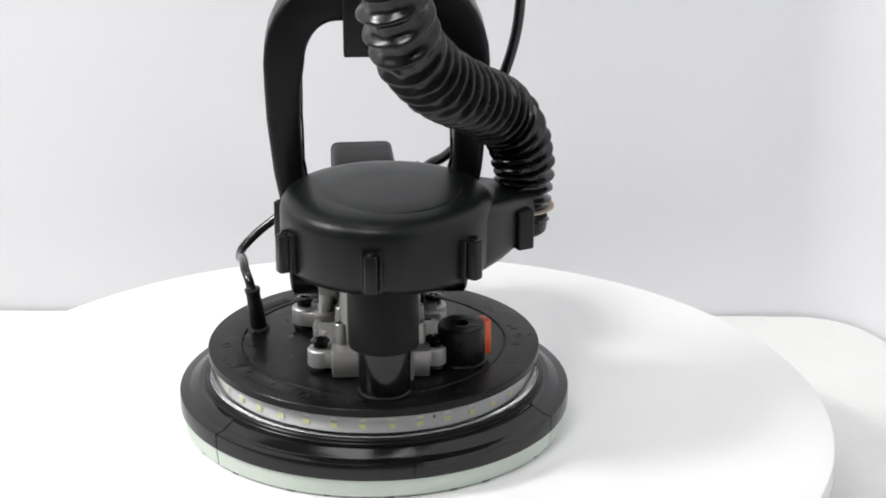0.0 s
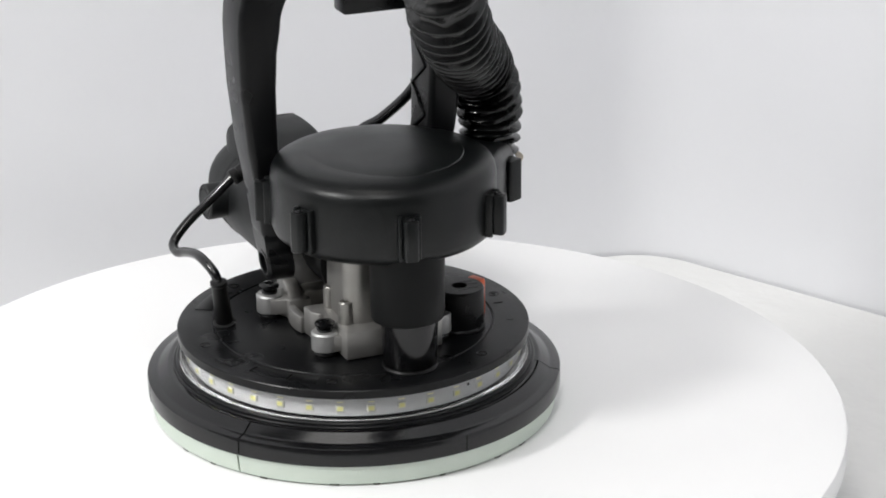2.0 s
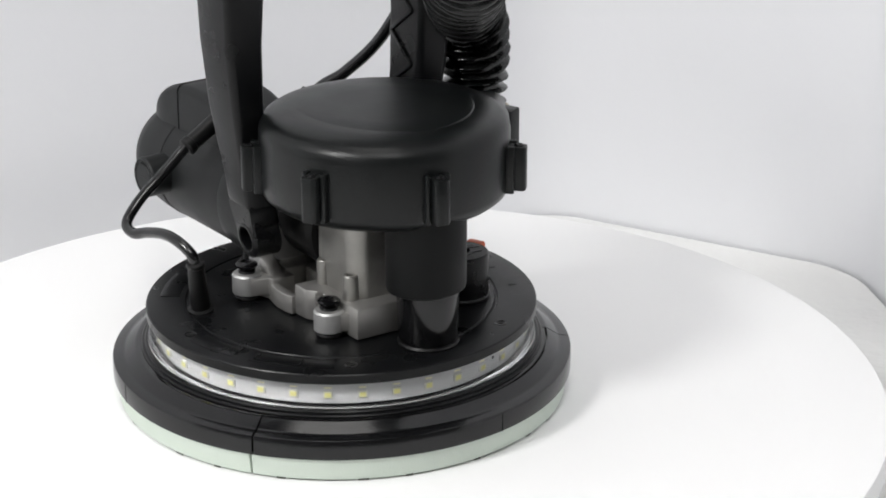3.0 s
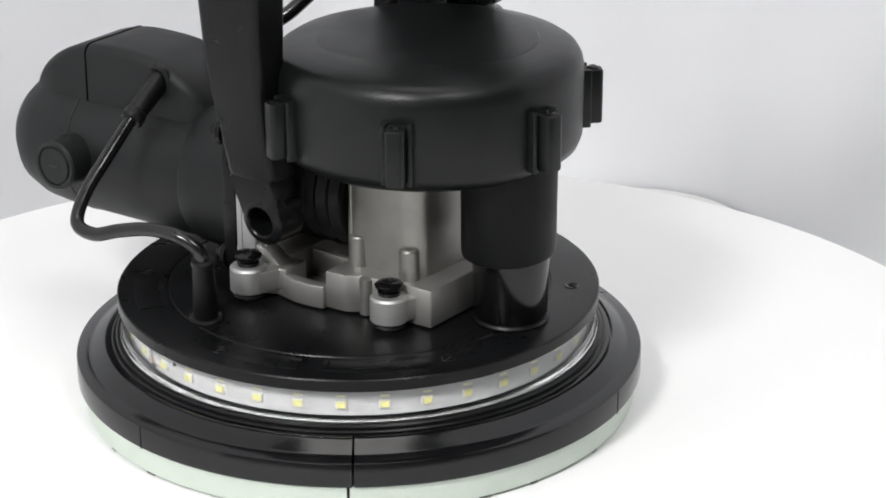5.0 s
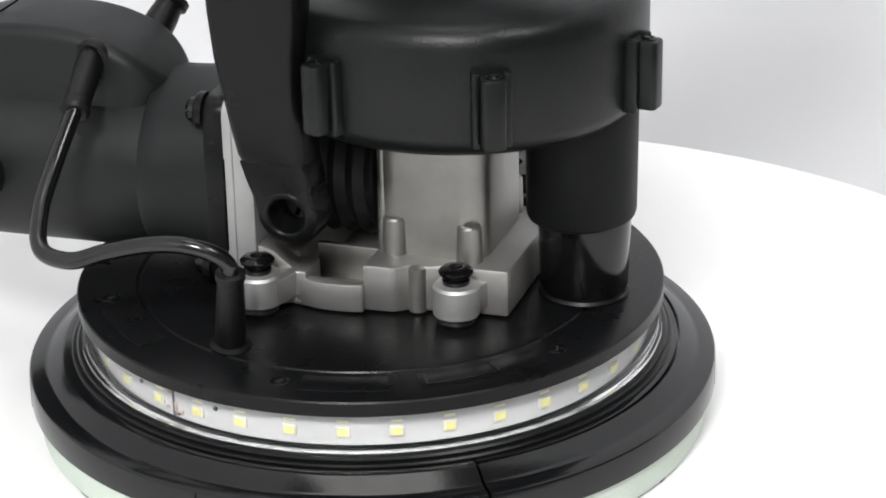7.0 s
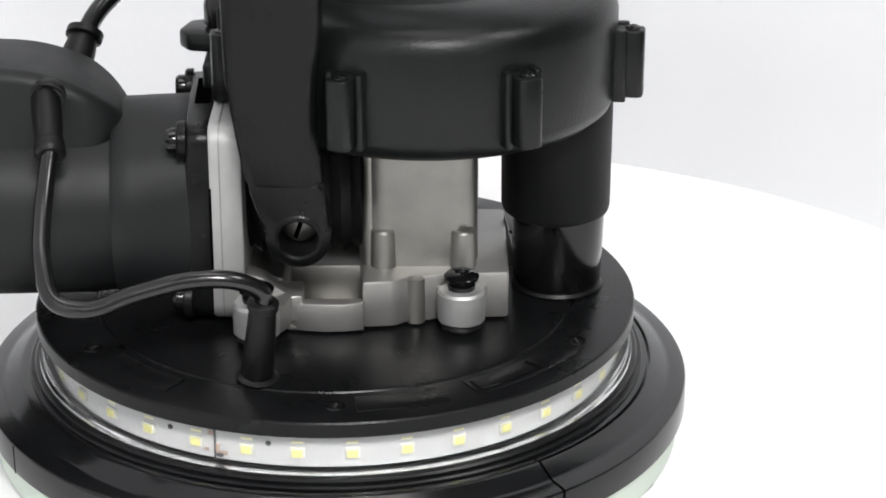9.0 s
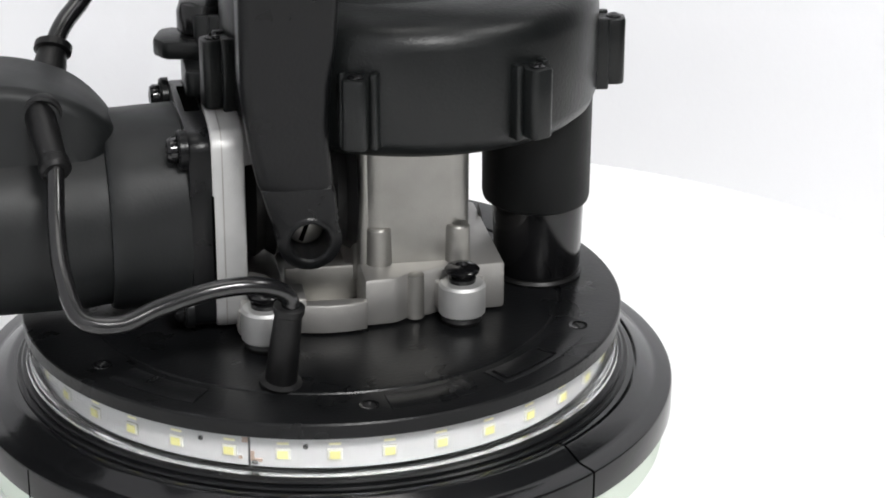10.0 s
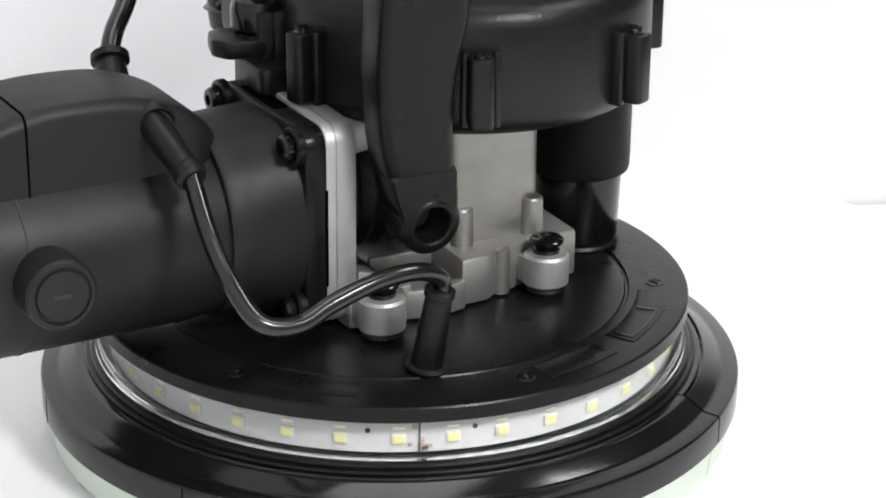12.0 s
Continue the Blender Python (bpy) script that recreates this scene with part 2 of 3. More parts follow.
# ---- the sander, along its own axis: x to the dust tube, -x to the motor ----
sander = thing("drywall_sander", "black drywall sander head with grey metal gearbox on a turntable", "power tool", pose(0, 0, 0, 0, 0, -35))
CV = 0.003   # the gearbox and fork sit a little off the disc's centre line

# hook pad in two pieces with a slit between them
PAD = [(0, 0.0005), (0.1085, 0.0005), (0.1098, 0.0015), (0.1110, 0.0100), (0.1112, 0.0117), (0, 0.0117)]
for a0, a1 in ((-52.8, 62.5), (63.1, 306.6)):
    part("hook_pad", lathe(PAD, int((a1 - a0) / 2.5), a0, a1), foam, sander, "pale green hook-and-loop sanding pad")
for i in range(22):
    a = 16.4 * i + 3.5
    part("pad_notch", box(-0.0016, 0.0016, -0.0017 - 0.0008 * (i % 3), 0.0020, 0.0002, 0.0026, 0.0005, pose(*polar(0.1078, a + 3.1 * math.sin(2.3 * i)), 0, 0, a)), pad_shade, sander)

# skirt ring in two pieces: outer wall, flat rim, sloping band, flat top; the shorter piece is parted from the top by a groove
SKIRT = [(0.0945, 0.0118), (0.1119, 0.0118), (0.1125, 0.0124), (0.1125, 0.0208), (0.1122, 0.0214), (0.1116, 0.0217), (0.1078, 0.0222), (0.1068, 0.0225),
         (0.1062, 0.0229), (0.1018, 0.0258), (0.1012, 0.0261)]
SKIRT_FULL = SKIRT + [(0.1004, 0.0263), (0.0945, 0.0263)]
SKIRT_PARTED = SKIRT + [(0.1009, 0.0260), (0.1008, 0.0240), (0.1000, 0.0240), (0.0999, 0.0261), (0.0995, 0.0263), (0.0945, 0.0263)]
for a0, a1, shape in ((-51.9, 60.6, SKIRT_PARTED), (61.0, 307.6, SKIRT_FULL)):
    part("skirt", lathe(shape, int((a1 - a0) / 2), a0, a1), skirt_black, sander, "glossy black plastic skirt ring")
for a in (-148.0, -97.0, 10.0, 118.0, 172.0):
    part("skirt_line", box(-0.0002, 0.0001, -0.0002, 0.0002, -0.0046, 0.0046, 0, pose(*polar(0.1125, a, 0.0164), 0, 0, a)), deep_black, sander)
SEAT = [(0.0935, 0.0120), (0.0935, 0.0264), (0.0982, 0.0264), (0.0984, 0.0270), (0.0979, 0.0275), (0.0966, 0.0276), (0.0967, 0.0283), (0.0961, 0.0289), (0.0950, 0.0291), (0.0905, 0.0291), (0.0905, 0.0120)]
part("light_seat", lathe(SEAT + SEAT[:1], 144), seat_black, sander, "stepped black ring under the light strip")
part("core", lathe([(0, 0.012), (0.0895, 0.012), (0.0895, 0.0412), (0, 0.0412)], 96), black_matte, sander)

# light strip: white band, clear window, 36 light chips with painted reflections above
strip = part("light_strip", lathe([(0.0897, 0.0302), (0.0905, 0.0302), (0.0905, 0.0411), (0.0897, 0.0411), (0.0897, 0.0302)], 144), strip_white, sander, "white circuit strip with yellow light chips")
chip_me = None
for i in range(36):
    a = 5 + 10 * i + (0.6 if i in (24, 25) else 0)
    m = pose(*polar(0.0905, a, 0.0347), 0, 0, a)
    if chip_me is None:
        frame_ob = part("chip_housing", box(-0.0003, 0.0007, -0.0022, 0.0022, -0.0018, 0.0018, 0.0003), led_frame, strip)
        face_ob = part("chip_face", box(0.0007, 0.0010, -0.0015, 0.0015, -0.0012, 0.0012), led_yellow, strip, "yellow light chip")
        # thin pale bar stands in for the chip's reflection in the plastic
        reflection_ob = part("chip_reflection", box(-0.0001, 0.00025, -0.0017, 0.0017, 0.0030, 0.0037), reflection_yellow, strip, "pale yellow reflection of a light chip, built as a thin bar")
        chip_me = (frame_ob.data, face_ob.data, reflection_ob.data)
    else:
        frame_ob, face_ob, reflection_ob = new("chip_housing", chip_me[0]), new("chip_face", chip_me[1]), new("chip_reflection", chip_me[2])
        frame_ob.parent = face_ob.parent = reflection_ob.parent = strip
    frame_ob.matrix_basis = face_ob.matrix_basis = reflection_ob.matrix_basis = m
for a in (-120.0, -100.3, 20.0, 79.6):
    part("strip_hole", lathe([(0, 0), (0.0008, 0), (0.0008, 0.0003), (0, 0.0003)], 16, m=pose(*polar(0.0905, a, 0.0372)) @ along((0, 0, 0), polar(1, a))), dark_mark, strip)
part("strip_joint", box(-0.0002, 0.0004, -0.0003, 0.0003, 0.0295, 0.0405, 0, pose(*polar(0.0905, -110.6), 0, 0, -110.6)), grey_mark, strip)
part("solder_blob", box(-0.0002, 0.0006, -0.001, 0.001, -0.0006, 0.0006, 0.0003, pose(*polar(0.0905, -109.6, 0.0315), 0, 0, -109.6)), grey_mark, strip)
brown_flux = plain("brown_flux", (0.36, 0.27, 0.22), 0.5)
for a, z, w, h in ((-111.4, 0.0388, 0.0009, 0.0012), (-110.1, 0.0335, 0.0007, 0.0016), (-108.9, 0.0322, 0.0011, 0.0006), (-112.3, 0.0326, 0.0006, 0.0005)):
    part("flux_stain", box(-0.0001, 0.0003, -w, w, -h, h, 0.0001, pose(*polar(0.0905, a, z), 0, 0, a)), brown_flux, strip)
window_ring = part("window_ring", lathe([(0.0928, 0.0292), (0.0947, 0.0292), (0.0951, 0.0297), (0.0948, 0.0304), (0.0940, 0.0309), (0.0938, 0.0316), (0.0938, 0.0411), (0.0928, 0.0411), (0.0928, 0.0292)], 144), lens_clear, sander, "clear plastic window over the light strip")
window_ring.visible_shadow = False

# top plate with a fine ring groove
part("plate", lathe([(0, 0.0413), (0.0945, 0.0413), (0.0953, 0.0419), (0.0953, 0.0459), (0.0949, 0.0464), (0.0942, 0.0466), (0.0764, 0.0466), (0.0760, 0.0458), (0.0752, 0.0458), (0.0748, 0.0464), (0.0735, 0.0466), (0, 0.0466)], 160),
     black_satin, sander, "round black plastic top plate")
for i in range(6):
    a = 32 + 60 * i
    m = pose(*polar(0.0846, a, 0.0466), 0, 0, 20 * i)
    screw = part("plate_screw", lathe([(0, -0.0006), (0.0019, -0.0006), (0.0021, 0.0002), (0.0029, 0.0003), (0.0031, -0.0002)], 20, m=m), black_gloss, sander)
    part("screw_slot", box(-0.0014, 0.0014, -0.0003, 0.0003, -0.0007, 0.00045, 0, m), dark_mark, screw)
for r, a, w, d in ((0.0832, 99.4, 0.0042, 0.0008), (0.0821, 83.0, 0.0050, 0.0006), (0.0850, 66.0, 0.0040, 0.0006)):
    part("plate_mark", box(-w / 2, w / 2, -d / 2, d / 2, 0, 0.0003, 0.0001, pose(*polar(r, a, 0.0466), 0, 0, a)), black_gloss, sander)
# shallow raised arcs on the rim of the plate, each with a small step at its ends
for a0, a1 in ((-60.0, -33.0), (-84.0, -66.0), (-142.0, -122.0)):
    part("rim_arc", lathe([(0.0790, 0.0464), (0.0790, 0.0468), (0.0793, 0.04695), (0.0884, 0.04695), (0.0887, 0.0468), (0.0887, 0.0464)], 16, a0, a1), black_satin, sander)
part("arrow_stem", lathe([(0.0866, 0.0469), (0.0866, 0.0472), (0.0872, 0.0472), (0.0872, 0.0469)], 12, -58.5, -43.5), black_gloss, sander)
for a in (-58.5, -43.5):
    part("arrow_end", box(-0.0035, 0.0030, -0.0004, 0.0004, 0, 0.0003, 0, pose(*polar(0.0842, a, 0.04695), 0, 0, a)), black_gloss, sander)

# ---- gearbox ----
gear = part("gearbox", prism(round_rect(0.0185, 0.0225, 0.0085, 8, 0.0265, CV), 0.056, 0.1095, 0.0, None), cast_metal, sander, "grey cast aluminium gearbox")
low = [(-0.030, -0.030), (-0.012, -0.0333), (0.0095, -0.0333), (0.0095, 0.0363), (-0.012, 0.0363), (-0.030, 0.033)]
part("casting_floor", prism(low, 0.0472, 0.0488, 0.0004), cast_metal, gear)
for s in (-1, 1):
    y0, y1 = (-0.0334, -0.0300) if s < 0 else (0.0330, 0.0364)
    part("casting_wall", prism([(-0.0140, y0), (0.0098, y0), (0.0098, y1), (-0.0140, y1)] if s > 0 else [(-0.0140, y0 + 0.0012), (-0.0090, y0 - 0.0006), (-0.0030, y0 - 0.0016), (0.0040, y0 - 0.0014), (0.0098, y0), (0.0098, y1), (-0.0140, y1)], 0.0472, 0.0566, 0.0007), satin_metal, gear)
    part("casting_web", prism([(-0.030, CV + s * 0.022), (-0.0125, CV + s * 0.029), (-0.0125, CV + s * 0.0360), (-0.019, CV + s * 0.040), (-0.030, CV + s * 0.036)][::s], 0.0475, 0.0560, 0.001), satin_metal, gear)
part("cavity_wall", box(-0.0135, 0.0096, -0.0125, -0.0100, 0.0474, 0.0602, 0.0008), cast_metal, gear)
for o in (-1, 1):
    ramp = [(-0.0262, 0.0480), (-0.0262, 0.0655), (-0.0210, 0.0640), (-0.0130, 0.0582), (-0.0130, 0.0480)]
    y0, y1 = sorted((CV + o * 0.0265, CV + o * 0.0345))
    part("casting_ramp", prism(ramp, y0, y1, 0.0012, Matrix(((1, 0, 0, 0), (0, 0, 1, 0), (0, 1, 0, 0), (0, 0, 0, 1)))), satin_metal, gear)
part("casting_bridge", prism([(-0.032, -0.021), (-0.015, -0.0225), (-0.015, 0.0285), (-0.032, 0.027)], 0.0475, 0.0605, 0.0015), cast_metal, gear)
block = [(0.0092, -0.0318), (0.0190, -0.0310), (0.0215, -0.0292), (0.0240, -0.0270), (0.0300, -0.0266), (0.0330, -0.0250), (0.0545, -0.0240), (0.0545, 0.0300), (0.0330, 0.0310), (0.0240, 0.0330), (0.0092, 0.0378)]
part("casting_block", prism(block, 0.0472, 0.0628, 0.0013), satin_metal, gear)
for x, r in ((0.0256, 0.0030),):
    part("casting_rib", lathe([(0, 0.0474), (r, 0.0474), (r, 0.0618), (r * 0.7, 0.0624), (0, 0.0626)], 16, m=pose(x, -0.0262, 0)), cast_metal, gear)
for x, y in ((0.0403, -0.0188), (0.0156, -0.0182), (0.0403, 0.0245), (0.0156, 0.0245)):
    part("screw_post", lathe([(0, 0.0610), (0.0042, 0.0610), (0.0038, 0.0742), (0.0033, 0.0748), (0.0018, 0.0748), (0.0016, 0.0730), (0, 0.0730)], 20, m=pose(x, y, 0)), cast_metal, gear)
part("corner_fillet", lathe([(0, 0.062), (0.0022, 0.062), (0.0018, 0.1090), (0, 0.1090)], 12, m=pose(0.0115, -0.0165, 0)), cast_metal, gear)
part("gusset", prism([(0.054, 0.047), (0.054, 0.066), (0.0585, 0.047)], 0.018, 0.021, 0.0, Matrix(((1, 0, 0, 0), (0, 0, 1, 0), (0, 1, 0, 0), (0, 0, 0, 1)))), cast_metal, gear)

# four bolted lugs on rubber mounts
for x, y in ((-0.0224, -0.0400), (-0.0225, 0.0358), (0.0397, -0.0305), (0.0398, 0.0331)):
    lug = part("lug", lathe([(0.0030, 0.0495), (0.0066, 0.0495), (0.0073, 0.0502), (0.0073, 0.0590), (0.0066, 0.0599), (0.0046, 0.0602), (0.0030, 0.0602), (0.0030, 0.0495)], 28, m=pose(x, y, 0)), bright_metal, sander, "round silver mounting lug")
    inner = CV + (0.024 if y > 0 else -0.024)
    o = 1 if y > 0 else -1
    face = CV + o * (0.0364 if x < 0 else 0.026)
    if x < 0:
        outline = [(x - 0.0068, y), (x - 0.0048, y + o * 0.0048), (x, y + o * 0.0066), (x + 0.0048, y + o * 0.0048), (x + 0.0085, y), (x + 0.0100, face), (x + 0.0135, face), (x + 0.0135, inner), (x - 0.0068, inner)]
    else:
        outline = [(x - 0.0062, y), (x + 0.0062, y), (x + 0.0085, face), (x + 0.0085, inner), (x - 0.0085, inner), (x - 0.0085, face)]
    part("lug_arm", prism(outline[::-o], 0.0500, 0.0588, 0.0007), satin_metal, lug)
    part("rubber_mount", lathe([(0, 0.0466), (0.0060, 0.0466), (0.0064, 0.0480), (0.0058, 0.0494), (0, 0.0494)], 24, m=pose(x, y, 0)), black_rubber, lug)
    bolt = part("bolt", lathe([(0, 0.0598), (0.0042, 0.0600), (0.0044, 0.0615), (0.0036, 0.0622), (0.0037, 0.0630), (0.0053, 0.0634), (0.0055, 0.0643), (0.0046, 0.0652), (0.0022, 0.0657), (0.0018, 0.0646), (0, 0.0646)], 28, m=pose(x, y, 0)), black_gloss, lug, "black bolt with washer")

# ---- dust tube ----
tube = part("dust_tube", lathe([(0, 0.0732), (0.0160, 0.0732), (0.0172, 0.0740), (0.0176, 0.0755), (0.0178, 0.1110), (0, 0.1110)], 56, m=pose(0.0699, 0.0042, 0) @ Matrix.Diagonal((0.98, 1.10, 1, 1))), tube_black, sander, "upright black plastic dust tube")
part("tube_end", lathe([(0, 0.0478), (0.0128, 0.0478), (0.0140, 0.0500), (0.0148, 0.0735), (0, 0.0735)], 48, m=pose(0.0708, 0.0046, 0)), black_gloss, tube, "narrower glossy lower tube")
part("tube_gasket", lathe([(0, 0.0466), (0.0142, 0.0466), (0.0146, 0.0474), (0.0140, 0.0484), (0, 0.0496)], 40, m=pose(0.0708, 0.0046, 0)), black_rubber, tube)

# ---- fan cover ----
CX, CY = 0.0293, 0.0075
cover = part("fan_cover", lathe([(0, 0.1070), (0.0500, 0.1070), (0.0545, 0.1077), (0.0575, 0.1102), (0.0588, 0.1137), (0.0590, 0.1270), (0.0590, 0.1395), (0.0583, 0.1430), (0.0566, 0.1459), (0.0538, 0.1477), (0.0480, 0.1489),
                            (0.0440, 0.1495), (0.0400, 0.1498), (0.0200, 0.1498), (0, 0.1498)], 128, m=pose(CX, CY, 0)), black_matte, sander, "round domed black fan cover")
# shallow raised disc on top, standing proud at its back only
part("cover_disc", lathe([(0, -0.0040), (0.0420, -0.0040), (0.0420, -0.0004), (0.0416, 0.0001), (0.0408, 0.0003), (0.0250, 0.0010), (0, 0.0013)], 96, m=pose(CX, CY, 0.1500) @ pose(0, 0, 0, 0, 0, 117) @ pose(0, 0, 0, 0, -1.2, 0)), black_matte, cover)
CLIP_R = 0.0597
for a in (-113, -63, -9, 46, 168, -168):
    m = pose(CX, CY, 0) @ pose(0, 0, 0, 0, 0, a)
    clip = part("clip", prism(round_rect(0.0055, 0.0037, 0.0020, 4, CLIP_R + 0.0022, 0), 0.1130, 0.1345, 0.0008, m, 2, 50), black_matte, cover, "moulded clip boss on the rim")
    for y in (-0.0047, 0.0047):
        part("clip_rib", prism(round_rect(0.0030, 0.0012, 0.0009, 3, CLIP_R - 0.0004, y), 0.1122, 0.1352, 0.0005, m, 2, 50), black_matte, clip)
    part("clip_screw", lathe([(0, 0.1340), (0.0024, 0.1340), (0.0024, 0.1349), (0.0014, 0.1354), (0, 0.1347)], 12, m=m @ pose(CLIP_R + 0.0040, 0, 0)), black_gloss, clip)

# duct from the cover to the hose
run = Vector((-0.46, 0.888, 0))
cross = Vector((0.888, 0.46, 0))
secs = []
for k, (dist, hw, z0, z1) in enumerate(((0.000, 0.0555, 0.1075, 0.1462), (0.030, 0.0495, 0.1075, 0.1455), (0.052, 0.0385, 0.1080, 0.1425), (0.068, 0.0280, 0.1090, 0.1388), (0.084, 0.0200, 0.1105, 0.1360))):
    c = Vector((CX, CY, 0)) + run * dist
    secs.append([c + cross * a + Vector((0, 0, b)) for a, b in round_rect(hw, (z1 - z0) / 2, 0.007, 5, 0, (z0 + z1) / 2)])
part("hose_duct", loft(secs), black_matte, cover, "tapered duct leading to the hose")
part("duct_clip", prism(round_rect(0.0045, 0.0050, 0.0016, 4), 0.1100, 0.1330, 0.0008, pose(0.0200, 0.0840, 0, 0, 0, 25)), black_matte, cover)
part("duct_collar", lathe([(0, 0.1085), (0.0130, 0.1085), (0.0146, 0.1100), (0.0152, 0.1140), (0.0154, 0.1180), (0.0150, 0.1190), (0, 0.1192)], 40, m=pose(-0.0110, 0.0850, 0)), black_matte, cover)
part("hose_cuff", lathe([(0.0150, 0.1236), (0.0187, 0.1236), (0.0189, 0.1240), (0.0187, 0.1244), (0.0150, 0.1244), (0.0150, 0.1236)], 40, m=pose(-0.0118, 0.0856, 0)), beige_wire, cover, "beige ring at the hose's foot")

# latch on the cover's motor side
latch = part("latch_lever", prism([(-0.006, -0.007), (0.006, -0.009), (0.012, -0.0065), (0.019, -0.0085), (0.023, -0.006), (0.0235, 0.004), (0.019, 0.009), (0.008, 0.0085), (-0.006, 0.006)], 0.1200, 0.1262, 0.0015, pose(-0.026, 0.024, 0, 0, 0, 168)), black_matte, cover, "small black latch lever")
part("latch_knob", lathe([(0, 0.1265), (0.0075, 0.1265), (0.0088, 0.1280), (0.0088, 0.1340), (0.0078, 0.1368), (0.0058, 0.1378), (0, 0.1380)], 28, m=pose(-0.0330, 0.0270, 0)), black_gloss, latch)
part("latch_block", prism(round_rect(0.0100, 0.0120, 0.003, 4, -0.0310, 0.0180), 0.1070, 0.1200, 0.0015), black_matte, latch)
part("latch_post", lathe([(0, 0.1010), (0.0045, 0.1010), (0.0045, 0.1270), (0, 0.1270)], 18, m=pose(-0.0365, 0.0225, 0)), black_rubber, latch)

# ---- motor ----
MZ = 0.0790
MOTOR = [(0, 0.046), (0.0285, 0.046), (0.0290, 0.070), (0.0297, 0.076), (0.0297, 0.120), (0.0297, 0.138), (0.0285, 0.151), (0.0255, 0.160), (0.0200, 0.1665), (0.0120, 0.1700), (0, 0.1710)]
motor = part("motor", lathe(MOTOR, 72, m=pose(0, 0, MZ) @ ALONG_X), motor_black, sander, "black cylindrical motor housing")
HUMP = spline([(-0.0605, 0, 0.0970), (-0.0612, 0, 0.1040), (-0.0665, 0, 0.1125), (-0.076, 0, 0.1203), (-0.090, 0, 0.1255), (-0.105, 0, 0.1270), (-0.122, 0, 0.1264), (-0.138, 0, 0.1218), (-0.152, 0, 0.1122), (-0.161, 0, 0.1000), (-0.1655, 0, 0.0900)], 5)


def hump_section(x, top, grow=0.0):
    """The arched housing cut across: upright flanks, rounded shoulders, ends rounded in plan."""
    if x > -0.0780:
        w = 0.0184 * math.sqrt(max(0.03, 1 - ((x + 0.0780) / 0.0176) ** 2))
    elif x < -0.138:
        w = 0.0184 * math.sqrt(max(0.03, 1 - ((x + 0.138) / 0.0285) ** 2))
    else:
        w = 0.0184
    w, top = w + grow, top + grow
    r = min(0.0042, w * 0.7, (top - 0.0855) * 0.8)
    pts = [(-w, 0.0850), (w, 0.0850)]
    pts += [(w - r + r * math.cos(radians(15 * i)), top - r + r * math.sin(radians(15 * i))) for i in range(7)]
    pts += [(-w + r - r * math.sin(radians(15 * i)), top - r + r * math.cos(radians(15 * i))) for i in range(7)]
    return [Vector((x, y, z)) for y, z in pts]


part("switch_housing", loft([hump_section(p.x, p.z) for p in HUMP]), motor_black, motor, "arched black housing on top of the motor")
part("hump_seam", loft([hump_section(x, 0.1260, 0.00022) for x in (-0.1252, -0.1246)]), deep_black, motor)
part("housing_seam", lathe([(0.0290, 0.1290), (0.0300, 0.1290), (0.0300, 0.1295), (0.0290, 0.1295), (0.0290, 0.1290)], 64, m=pose(0, 0, MZ) @ ALONG_X), dark_mark, motor)
for s in (-1, 1):
    cap = part("brush_cap", lathe([(0, 0), (0.0105, 0), (0.0105, 0.0155), (0.0098, 0.0165), (0.0086, 0.0165), (0.0083, 0.0158), (0.0078, 0.0158), (0.0074, 0.0166), (0, 0.0166)], 36, m=along((-0.1248, s * 0.024, 0.0802), (-0.1248, s * 1, 0.0802))), motor_black, motor, "round screw cap over the motor brush")
    part("cap_slot", box(-0.0026, 0.0026, -0.0006, 0.0006, 0.0160, 0.0168, 0, along((-0.1248, s * 0.024, 0.0802), (-0.1248, s * 1, 0.0802))), dark_mark, cap)
# square end housing and metal flange
X_FLIP = Matrix(((0, 0, 1, 0), (1, 0, 0, 0), (0, 1, 0, 0), (0, 0, 0, 1)))   # outline (y, z), extruded along x
part("end_housing", prism(round_rect(0.0305, 0.0312, 0.006, 5, 0, 0.0806), -0.0445, -0.0368, 0.0010, X_FLIP), black_satin, motor, "square black motor end housing")
secs = [[Vector((x, a, b)) for a, b in round_rect(h, h, r, 8, 0, 0.0797)] for x, h, r in ((-0.0440, 0.0303, 0.0236), (-0.0490, 0.0304, 0.0252), (-0.0560, 0.0308, 0.0276), (-0.0615, 0.0311, 0.0300), (-0.0665, 0.0312, 0.0308), (-0.0678, 0.0306, 0.0303), (-0.0680, 0.0275, 0.0273))]
part("housing_taper", loft(secs), motor_black, motor)
for s in (-1, 1):
    part("vent_slot", box(-0.0379, -0.0371, s * 0.0306 - 0.0003, s * 0.0306 + 0.0003, 0.0620, 0.0930, 0.0002), deep_black, motor)
part("top_slot", box(-0.0425, -0.0378, -0.0060, 0.0180, 0.1116, 0.1122, 0.0002), deep_black, motor)
flange = part("motor_flange", prism(round_rect(0.0312, 0.0318, 0.006, 5, 0, 0.0806), -0.0364, -0.0264, 0.0008, X_FLIP), bright_metal, sander, "square silver metal flange plate")
part("flange_line", prism(round_rect(0.03135, 0.03195, 0.006, 5, 0, 0.0806), -0.0333, -0.0329, 0.0, X_FLIP), cast_metal, flange)
part("flange_bracket", prism([(-0.0272, -0.022), (-0.0120, -0.016), (-0.0120, 0.022), (-0.0272, 0.028)], 0.0980, 0.1090, 0.0015), bright_metal, flange)
